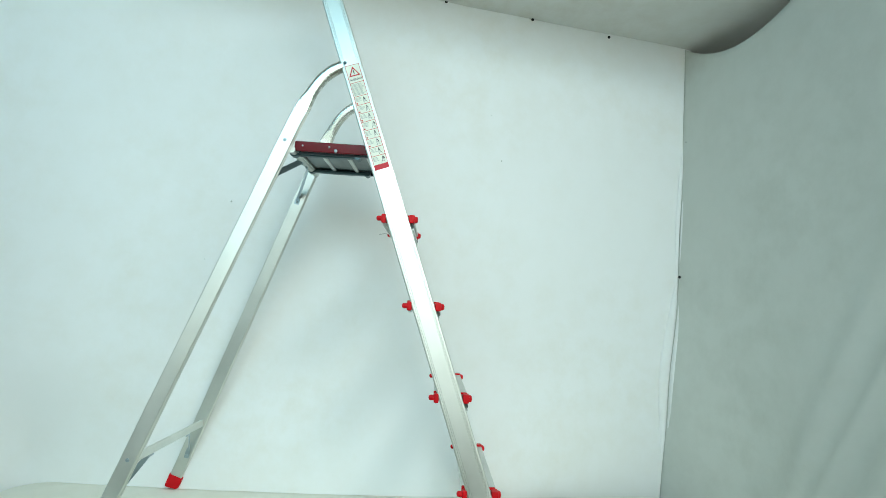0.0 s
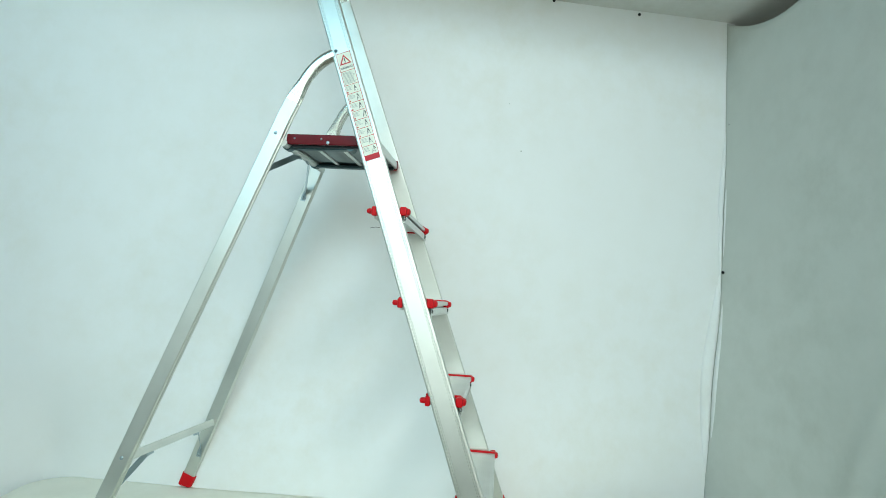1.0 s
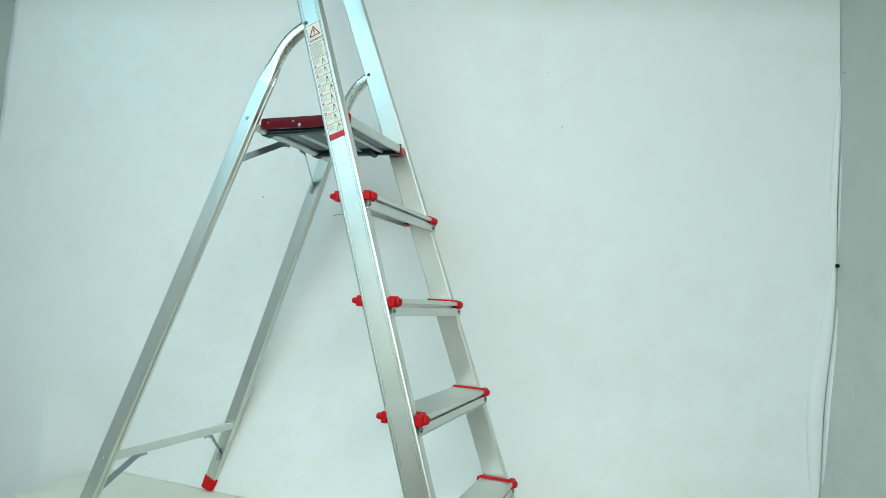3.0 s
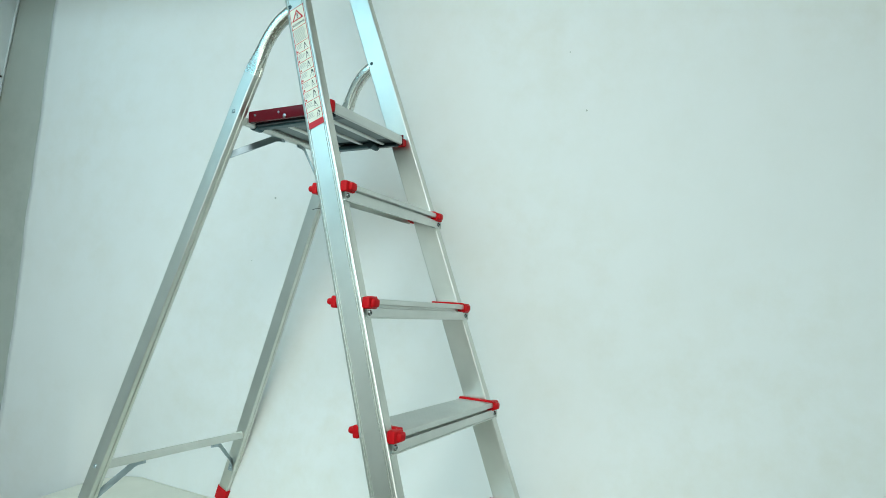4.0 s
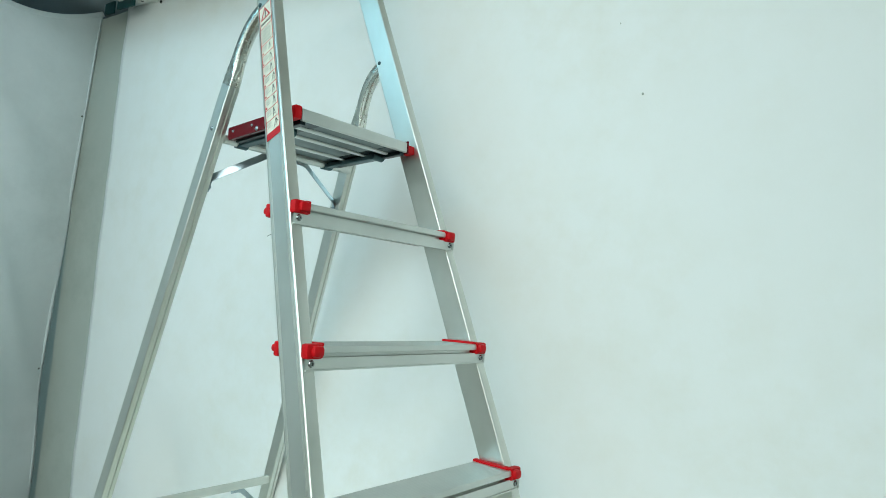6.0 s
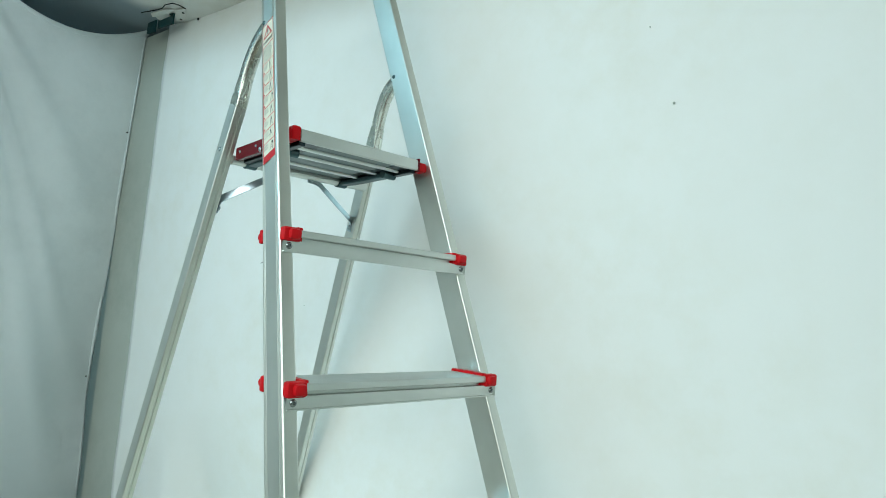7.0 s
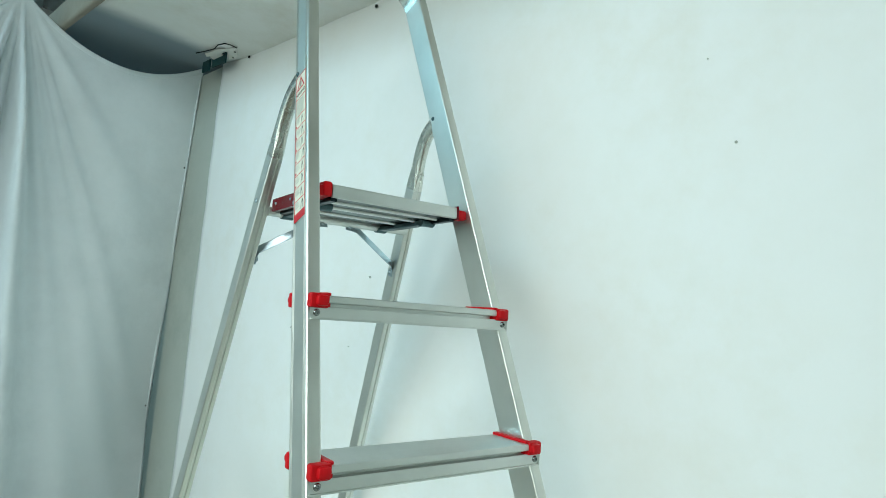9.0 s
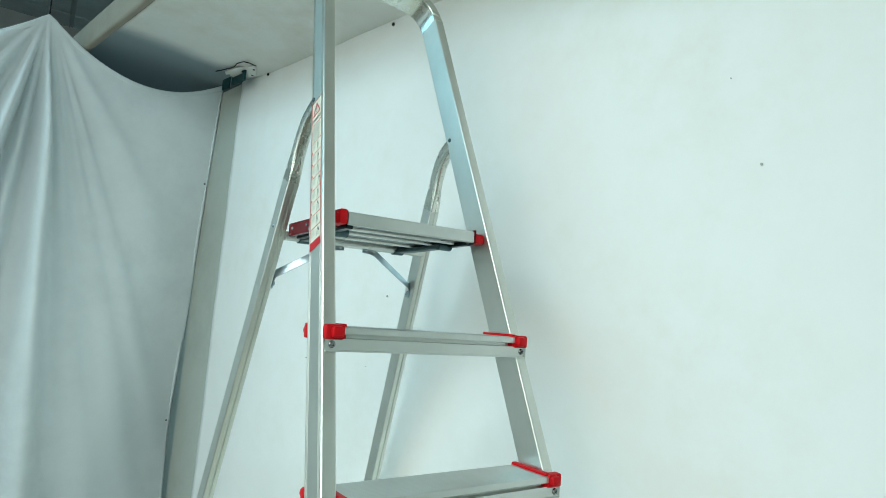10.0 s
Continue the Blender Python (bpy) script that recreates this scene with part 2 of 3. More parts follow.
def side_place(u, v):
    n = WALL_AT + 0.0 - 2.3 * u
    z = FLOOR_Z + v * (side_top(n) - FLOOR_Z)
    d = WALL_AT - n
    fold = 0.0
    for c, lean, w, h in ((0.70, 0.42, 0.05, 0.012), (0.83, 0.50, 0.04, 0.022), (0.97, 0.50, 0.06, 0.03), (1.3, 0.4, 0.08, 0.05), (1.7, 0.3, 0.1, 0.06)):
        x = (d - c - lean * (z - 0.4)) / w
        fold += h * math.exp(-x * x) * smooth01(1.25 - z * 0.9)
    edge = corner_s(z)
    s = edge * (1 - smooth01(d / 0.5)) + S_RIGHT * smooth01(d / 0.5) + 1.5 * fold + 0.012 * noise.noise(Vector((n * 2.2, z * 1.6, 7.0)))
    return at(n, s, z)


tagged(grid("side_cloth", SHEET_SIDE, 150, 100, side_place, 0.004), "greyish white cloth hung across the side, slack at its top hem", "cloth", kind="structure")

PEAK_N, PEAK_Z = -0.24, 2.0


def curtain_top(n):
    if n > PEAK_N:
        d = (n - PEAK_N) / (WALL_AT - PEAK_N)
        return PEAK_Z - 0.045 * d - 0.532 * d * (1 - d)
    return PEAK_Z - 0.5 * (1 - math.exp(-2.2 * (PEAK_N - n)))


def curtain_place(u, v):
    n = WALL_AT + 0.01 - 2.25 * u
    z = FLOOR_Z + v * (curtain_top(n) - FLOOR_Z)
    dn, dz = n - PEAK_N, PEAK_Z - z + 0.02
    ang = math.degrees(math.atan2(dn, dz))
    rad = math.hypot(dn, dz)
    fold = 0.0
    for c, w, h in ((-52, 8, 0.045), (-37, 4.5, 0.045), (-25, 2.8, 0.050), (-18, 2.2, 0.020), (-11.5, 2.4, 0.058), (-4.0, 1.8, 0.022), (3.6, 2.0, 0.060), (10.0, 2.2, 0.012), (16, 2.0, 0.008), (21, 1.8, 0.007), (33, 5, 0.010)):
        x = (ang - c) / (1.1 * w)
        fold += h * math.exp(-x * x)
    fold *= 1.8 * smooth01(rad / 0.6) * (0.5 + 0.5 * smooth01((WALL_AT - n) / 0.5))
    edge = 2.062 + 0.082 * (1.94 - z) - 0.06 * smooth01((0.35 - z) / 0.4)
    k = smooth01((n - 0.10) / 0.35)
    s = S_LEFT - 1.3 * fold + 0.010 * noise.noise(Vector((n * 3, z * 1.5, 2.0))) * (1 - k) + (edge - S_LEFT) * k
    return at(n, s, z)


curtain = tagged(grid("curtain", CURTAIN, 420, 190, curtain_place, 0.004), "grey white cloth curtain hung from one point, falling in folds", "curtain", kind="structure")
# stitched hem along its top edge, and the rolled edge that meets the wall
bm = sweep(bmesh.new(), [curtain_place(u / 150, 1.0) + Vector((0, 0, -0.006)) for u in range(151)], rounded(0.022, 0.010, 0.0045, 3), (0, 0, 1))
part("hem", bm, CURTAIN, curtain, "stitched hem")
CURTAIN_PINS = (1.93, 1.488, 0.904, 0.405, -0.1)


def roll_size(z):
    hi, lo = next((a, b) for a, b in zip(CURTAIN_PINS, CURTAIN_PINS[1:]) if a >= z >= b)
    return 0.004 + (0.010 if z < 1.488 else 0.003) * math.sin(math.pi * (hi - z) / (hi - lo))


roll_z = [1.925 - 2.0 * k / 90 for k in range(91)]
bm = sweep(bmesh.new(), [at(WALL_AT + 0.002, 2.056 + 0.082 * (1.94 - z) - 0.06 * smooth01((0.35 - z) / 0.4), z) for z in roll_z],
           lambda t: [(0.5 * roll_size(1.925 - 2.0 * t) * math.cos(a), 0.5 * roll_size(1.925 - 2.0 * t) * math.sin(a)) for a in [6.2832 * k / 10 for k in range(10)]], A)
part("rolled_edge", bm, CURTAIN, curtain, "rolled cloth edge")
# string that holds the peak up to the ceiling
bm = sweep(bmesh.new(), [at(PEAK_N, S_LEFT, PEAK_Z - 0.01), at(PEAK_N - 0.005, S_LEFT + 0.02, PEAK_Z + 0.25), at(PEAK_N + 0.03, S_LEFT + 0.10, 2.62)], rounded(0.006, 0.006, 0.0028, 3), (1, 0, 0))
part("string", bm, BLACK, curtain, "dark string")


CEIL_FRONT = -0.085


def ceiling_point(s, v):
    """v runs from the sheet wall to the front edge; past the sheet the board rises a little."""
    z = ceiling_height(s)
    n = WALL_AT + 0.06 + (CEIL_FRONT - WALL_AT - 0.06) * v
    z += 0.045 * smooth01((s - 1.62) / 0.5)
    z += 0.004 * noise.noise(Vector((n * 4, s * 3, 0))) + 0.010 * math.sin(math.pi * v)
    return at(n, s, z)


def ceiling_with_shade():
    """Stained white board; past the sheet, shade is put in as blue grey, edge uneven."""
    m, nt, b = nodes_of("ceiling_board_with_shade")
    # bare is the shaded tone of the board past the sheet
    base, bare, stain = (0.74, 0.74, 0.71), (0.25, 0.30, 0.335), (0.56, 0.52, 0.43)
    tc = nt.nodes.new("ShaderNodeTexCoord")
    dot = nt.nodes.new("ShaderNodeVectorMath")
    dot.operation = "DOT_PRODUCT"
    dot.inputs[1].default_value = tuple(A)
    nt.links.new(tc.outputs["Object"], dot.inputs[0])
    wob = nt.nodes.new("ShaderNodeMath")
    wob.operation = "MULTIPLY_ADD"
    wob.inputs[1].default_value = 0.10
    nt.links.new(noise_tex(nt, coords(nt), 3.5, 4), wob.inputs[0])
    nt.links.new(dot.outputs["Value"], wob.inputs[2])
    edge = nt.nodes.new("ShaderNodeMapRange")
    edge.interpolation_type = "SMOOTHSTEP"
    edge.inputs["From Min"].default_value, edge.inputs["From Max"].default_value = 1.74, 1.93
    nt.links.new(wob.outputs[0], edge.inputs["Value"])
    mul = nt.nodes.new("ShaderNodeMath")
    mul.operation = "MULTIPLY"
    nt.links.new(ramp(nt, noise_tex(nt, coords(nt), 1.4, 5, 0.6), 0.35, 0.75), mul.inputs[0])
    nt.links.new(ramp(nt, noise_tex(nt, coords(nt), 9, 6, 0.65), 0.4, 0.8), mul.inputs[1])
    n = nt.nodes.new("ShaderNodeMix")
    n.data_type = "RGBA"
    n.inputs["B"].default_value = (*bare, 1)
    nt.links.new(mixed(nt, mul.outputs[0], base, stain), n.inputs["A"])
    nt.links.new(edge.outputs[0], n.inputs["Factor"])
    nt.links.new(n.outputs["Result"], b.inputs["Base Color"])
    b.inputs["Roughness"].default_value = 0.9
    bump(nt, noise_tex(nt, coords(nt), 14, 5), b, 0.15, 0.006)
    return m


tagged(grid("ceiling", ceiling_with_shade(), 240, 40, lambda u, v: ceiling_point(-1.75 + 4.3 * u, v), 0.004), "low white ceiling board with stains, shade put in as blue grey at one end", "ceiling", kind="structure")

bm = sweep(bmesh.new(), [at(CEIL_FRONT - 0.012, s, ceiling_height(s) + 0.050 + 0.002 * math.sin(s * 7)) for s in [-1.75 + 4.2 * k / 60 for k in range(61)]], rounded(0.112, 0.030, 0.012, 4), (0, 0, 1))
tagged(mesh_object("ceiling_fascia", bm, FASCIA), "brown-stained front edge of the low ceiling board, darkened in its colour for shade", "fascia", kind="structure")

bm = bmesh.new()
wide, low, high = (S_EDGE - 0.05, 2.12), FLOOR_Z, 1.93
vs = [bm.verts.new(at(n, a, z)) for n in (WALL_AT + 0.010, WALL_AT + 0.06) for a, z in ((wide[0], low), (wide[1], low), (wide[1], high), (wide[0], high))]
for q in ((0, 3, 2, 1), (4, 5, 6, 7), (0, 1, 5, 4), (1, 2, 6, 5), (2, 3, 7, 6), (3, 0, 4, 7)):
    bm.faces.new([vs[i] for i in q])
tagged(mesh_object("wall_strip", bm, STRIP), "bare stained grey wall beside the backdrop sheet", "wall", kind="structure")


# the room around
X0, X1, Y0, Y1, ZR = -4.2, 1.5, -3.2, 3.6, 2.62
for name, lo, hi in (("wall_west", (X0 - 0.1, Y0, FLOOR_Z), (X0, Y1, ZR)), ("wall_south", (X0, Y0 - 0.1, FLOOR_Z), (X1, Y0, ZR)),
                     ("wall_north", (X0, Y1, FLOOR_Z), (X1, Y1 + 0.1, ZR)), ("wall_east", (X1, Y0, FLOOR_Z), (X1 + 0.1, Y1, ZR))):
    bm = bmesh.new()
    box(bm, lo, hi, 0)
    tagged(mesh_object(name, bm, ROOM), "plain grey plastered room wall", "wall", kind="structure")
bm = bmesh.new()
box(bm, (X0, Y0, ZR + 0.012), (X1, Y1, ZR + 0.1), 0)
step = 0.6
for i in range(int((X1 - X0) / step) + 1):
    for j in range(int((Y1 - Y0) / step) + 1):
        a, b = X0 + i * step + 0.012, Y0 + j * step + 0.012
        box(bm, (a, b, ZR), (min(a + step - 0.024, X1), min(b + step - 0.024, Y1), ZR + 0.014), 0.003)
tile_ceiling = tagged(mesh_object("ceiling_room", bm, TILE), "dark grey suspended tile ceiling over the room", "ceiling", kind="structure")
tile_ceiling.data.shade_flat()

# ---- the stepladder ----
LEAN_Y = 0.372


def stile_x(z):
    return 0.198 - 0.068 * (z - 0.882)


def stile_y(z):
    return 0.300 - LEAN_Y * (1.135 - z)


def leg_x(side, z):
    """The rear frame stands slightly askew under the ladder."""
    return 0.170 + 0.044 * (1.107 - z) if side < 0 else 0.199 + 0.060 * (1.107 - z)


def leg_y(z):
    return 0.545 + 0.36 * (1.107 - z)


L_DIR = Vector((0, LEAN_Y, 1)).normalized()
D_DIR = Vector((0, 1, -LEAN_Y)).normalized()
STILE_W, STILE_T = 0.060, 0.024

ladder = tagged(empty("stepladder"), "aluminium platform stepladder with red plastic caps, standing open", "ladder")


def on_stile(side, z, d=0.0, h=0.0):
    """A place on a stile: d along its width (rearward), h outward from its middle."""
    return Vector((side * (stile_x(z) + h), stile_y(z), z)) + D_DIR * d


def stile_profile(t):
    w, h, r = STILE_W / 2, STILE_T / 2, 0.0035
    pts = rounded(STILE_W, STILE_T, r, 3)
    # two fine grooves near each edge of the outer face
    groove = []
    for c in (0.0235, 0.0190, -0.0190, -0.0235):
        groove += [(c + 0.0016, h), (c + 0.0009, h - 0.0018), (c - 0.0009, h - 0.0018), (c - 0.0016, h)]
    return pts[:4] + groove + pts[4:]


def polish_above(ob, lean, level):
    """The bent ends are drawn smooth and shiny, from a square cut across the profile upward."""
    ob.data.materials.append(ALU_POLISHED)
    for f in ob.data.polygons:
        if f.center.z + lean * f.center.y > level:
            f.material_index = 1


Z_BEND, Z_TOP = 1.640, 1.715
for side in (-1, 1):
    pts = [Vector((-stile_x(z), stile_y(z), z)) for z in (0.012, 0.3, 0.6, 0.9, 1.2, 1.4, 1.55, Z_BEND)]
    e = Vector((-0.062, stile_y(Z_TOP), Z_TOP))
    c1 = Vector((-stile_x(1.695), stile_y(1.695), 1.695))
    c2 = Vector((-0.115, stile_y(Z_TOP), Z_TOP))
    pts += bezier(pts[-1], c1, c2, e, 12)[1:]
    bm = sweep(bmesh.new(), pts, stile_profile, D_DIR)
    if side > 0:
        mirror(bm)
    stile = part("stile", bm, ALU, ladder)
    polish_above(stile, LEAN_Y, 1.648 + LEAN_Y * stile_y(1.648))
    # rivet through the stile where the rear leg is fixed
    for out in (1, -1):
        part("rivet", bolt(bmesh.new(), on_stile(side, 1.349, 0.0165, out * 0.012), (side * out, 0, 0), 0.0048, 0.003), DARK_STEEL, stile, "small steel rivet")
    bm = bmesh.new()
    base = on_stile(side, 0.03)
    sweep(bm, [on_stile(side, z) for z in (0.0, 0.004, 0.03, 0.055)], lambda t: rounded(STILE_W + 0.006 - 0.006 * (t < 0.1), STILE_T + 0.008 - 0.006 * (t < 0.1), 0.006, 3), D_DIR)
    for v in bm.verts:
        if v.co.z < 0.002:
            v.co.z = 0.0
    part("foot", bm, RED, ladder, "red plastic foot")
bm = sweep(bmesh.new(), [Vector((x, stile_y(Z_TOP), Z_TOP)) for x in (-0.0625, -0.03, 0, 0.03, 0.0625)], rounded(STILE_W - 0.002, STILE_T - 0.001, 0.004, 3), D_DIR)
part("top_rail", bm, ALU_POLISHED, ladder)

# rear legs, with the bend that meets the stile
for side in (-1, 1):
    pts = [Vector((-leg_x(side, z), leg_y(z), z)) for z in (0.03, 0.25, 0.5, 0.75, 1.0, 1.10)]
    low = Vector((-leg_x(side, 1.165), leg_y(1.165), 1.165))
    top = Vector((-stile_x(1.335), 0.402, 1.337))
    mid = bezier(low, low + Vector((0.004, -0.036, 0.085)), top + Vector((-0.002, 0.066, -0.030)), top, 14)
    pts += mid
    n_all = len(pts) - 1

    def leg_profile(t, n_all=n_all):
        i = round(t * n_all)
        k = smooth01((i - 8) / 4)
        w, h = 0.040 - 0.006 * k, 0.024 + 0.003 * k
        pr = rounded(w, h, 0.003 + 0.0098 * k, 4)
        notch = 0.0025 * (1 - k)
        mid_edge = [(-w / 2, 0.003), (-w / 2 + notch, 0.0015), (-w / 2 + notch, -0.0015), (-w / 2, -0.003)]
        return pr[:10] + mid_edge + pr[10:]

    bm = sweep(bmesh.new(), pts, leg_profile, Vector((0, 1, 0.36)))
    if side > 0:
        mirror(bm)
    leg = part("rear_leg", bm, ALU, ladder)
    polish_above(leg, -0.36, 1.205 - 0.36 * leg_y(1.205))
    for z in (1.107, 0.222):
        part("rivet", bolt(bmesh.new(), (side * (leg_x(side, z) + 0.012), leg_y(z), z), (side, 0, 0), 0.005, 0.003), ZINC, leg, "small steel rivet")
    bm = sweep(bmesh.new(), [Vector((side * leg_x(side, z), leg_y(z), z)) for z in (0.0, 0.003, 0.02, 0.042)],
               lambda t: rounded(0.046 - 0.006 * (t < 0.1), 0.030 - 0.006 * (t < 0.1), 0.006, 3), Vector((0, 1, 0.36)))
    for v in bm.verts:
        v.co.z = max(v.co.z, 0.0)
    part("foot", bm, RED, ladder, "red plastic foot")

# cross bar of the rear legs, with its two small struts
ZB = 0.222
yb = leg_y(ZB)
bm = sweep(bmesh.new(), [Vector((x, yb - 0.006, ZB)) for x in (-leg_x(-1, ZB) + 0.010, 0.02, leg_x(1, ZB) - 0.010)], rounded(0.022, 0.014, 0.0035, 3), Vector((0, 0.25, 1)))
bar = part("cross_bar", bm, ALU, ladder)
for side in (-1, 1):
    p0, p1 = Vector((side * 0.135 + 0.02, yb - 0.004, ZB - 0.012)), Vector((side * (leg_x(side, 0.135) - 0.014), leg_y(0.135) - 0.004, 0.135))
    pts = [p0 + Vector((-side * 0.028, 0, 0.0005)), p0 + Vector((-side * 0.006, 0, 0)), p0 + (p1 - p0) * 0.06, p0 + (p1 - p0) * 0.5, p0 + (p1 - p0) * 0.97, p1 + Vector((0, 0.003, -0.012)), p1 + Vector((0, 0.006, -0.030))]
    bm = sweep(bmesh.new(), pts, rounded(0.016, 0.0025, 0.0011, 2), (0, 0.25, 1))
    bolt(bm, p0 + Vector((-side * 0.018, 0, -0.001)), (0, 0, -1), 0.004, 0.003)
    bolt(bm, p1 + Vector((-side * 0.002, 0.005, -0.022)), (-side, 0, 0), 0.005, 0.003)
    part("strut", bm, ZINC, bar, "short galvanised steel strut")

# ---- treads ----
TREAD_D = 0.086


def tread_profile():
    """Section of the tread, y rearward and z up from its top: ribbed top, round nose, groove, front lip."""
    f = -TREAD_D / 2 - 0.004
    pts = [(f + 0.004, 0.0), (f + 0.0012, -0.0012), (f, -0.004), (f, -0.0105), (f + 0.0015, -0.0120), (f + 0.014, -0.0125), (f + 0.014, -0.0180), (f + 0.003, -0.0185),
           (f + 0.003, -0.036), (f + 0.000, -0.0365), (f + 0.000, -0.0385), (f + 0.0065, -0.0385), (f + 0.0065, -0.0205), (f + 0.018, -0.0205), (f + 0.018, -0.0165),
           (TREAD_D / 2 - 0.006, -0.0165), (TREAD_D / 2 - 0.006, -0.028), (TREAD_D / 2 - 0.003, -0.028), (TREAD_D / 2, -0.012), (TREAD_D / 2, -0.002), (TREAD_D / 2 - 0.002, 0.0)]
    y = TREAD_D / 2 - 0.008
    while y > f + 0.012:
        pts += [(y, 0.0), (y - 0.0008, -0.0004), (y - 0.0016, -0.0004), (y - 0.0024, 0.0)]
        y -= 0.0058
    return pts


def make_tread(k):
    z = 1.135 - 0.235 * k
    yc, w = stile_y(z), stile_x(z)
    tread = empty("tread", (0, yc, z))
    tread.parent = ladder
    # the top runs between the stiles, the front lip across them
    bm = bmesh.new()
    prof = tread_profile()
    loops = []
    for x, inset in ((-1, 0), (1, 0)):
        ring = []
        for a, b in prof:
            half = (w + 0.010) if a < -TREAD_D / 2 + 0.007 else (w - 0.0125)
            ring.append(bm.verts.new((x * half, a, b + 0.010)))
        loops.append(ring)
    n = len(prof)
    for i in range(n):
        j = (i + 1) % n
        bm.faces.new((loops[0][i], loops[0][j], loops[1][j], loops[1][i]))
    for ring in loops:
        f = bm.faces.new(ring)
        bmesh.ops.triangulate(bm, faces=[f])
    part("tread_board", bm, ALU_TREAD, tread)
    for side in (-1, 1):
        # red end cap: strip along the inner side of the stile, block over its front, knob behind it
        bm = bmesh.new()
        xi = w - 0.0135
        front, rear = -TREAD_D / 2 - 0.0045, TREAD_D / 2
        box(bm, (xi - 0.010, front + 0.004, -0.010), (xi + 0.001, rear + 0.002, 0.0145), 0.0018)
        box(bm, (xi - 0.006, front - 0.0015, -0.0105), (w + 0.0130, front + 0.016, 0.0130), 0.0042)
        box(bm, (xi - 0.003, front - 0.0095, -0.0075), (w + 0.0050, front + 0.006, 0.0105), 0.0060)
        box(bm, (w - 0.010, rear - 0.012, -0.0130), (w + 0.012, rear + 0.001, 0.0115), 0.0035)
        box(bm, (w - 0.008, rear - 0.006, -0.0075), (w + 0.009, rear + 0.0150, 0.0065), 0.0058)
        if side < 0:
            mirror(bm)
        part("end_cap", bm, RED, tread, "red plastic end cap")
        bm = bmesh.new()
        bolt(bm, (side * w, -TREAD_D / 2 - 0.0005, -0.0175), (0, -1, 0), 0.0058, 0.004)
        part("screw", bm, SCREW_STEEL, tread, "domed steel screw")
    return tread


for k in (1, 2, 3, 4):
    make_tread(k)

# a loose thread hanging at the cap of the highest tread
crv = bpy.data.curves.new("thread", "CURVE")
crv.dimensions, crv.bevel_depth = "3D", 0.0005
sp = crv.splines.new("BEZIER")
sp.bezier_points.add(2)
for bp, d in zip(sp.bezier_points, ((0, 0, 0), (0, 0.012, 0.001), (0, 0.026, -0.002))):
    bp.co = on_stile(-1, 0.868, 0.034, 0) + Vector(d)
    bp.handle_left_type = bp.handle_right_type = "AUTO"
thread = new("wire_end", crv)
crv.materials.append(BLACK)
thread.parent = ladder

# ---- platform ----
ZP, YF, YR = 1.118, 0.268, 0.520
WP = stile_x(1.118) - 0.013
platform = empty("platform", (0, 0.4, ZP - 0.004))
platform.rotation_euler = (0, radians(-1.3), 0)  # it sits slightly askew
platform.parent = ladder


def rel(*pts):
    return [Vector(p) - Vector((0, 0.4, ZP)) for p in pts]


def pbox(bm, lo, hi, bevel=0.0015):
    lo, hi = rel(lo, hi)
    return box(bm, lo, hi, bevel)


def deck_profile():
    pts = [(YF, ZP), (YF - 0.002, ZP - 0.003), (YF - 0.002, ZP - 0.022), (YF, ZP - 0.024), (YF + 0.004, ZP - 0.024), (YF + 0.004, ZP - 0.010)]
    for c in (0.315, 0.365, 0.415, 0.465):
        pts += [(c - 0.006, ZP - 0.010), (c - 0.005, ZP - 0.018), (c + 0.005, ZP - 0.018), (c + 0.006, ZP - 0.010)]
    pts += [(YR - 0.004, ZP - 0.010), (YR - 0.004, ZP - 0.026), (YR, ZP - 0.026), (YR, ZP)]
    y = YR - 0.01
    while y > YF + 0.01:
        pts += [(y, ZP), (y - 0.001, ZP - 0.001), (y - 0.003, ZP - 0.001), (y - 0.004, ZP)]
        y -= 0.0095
    return pts


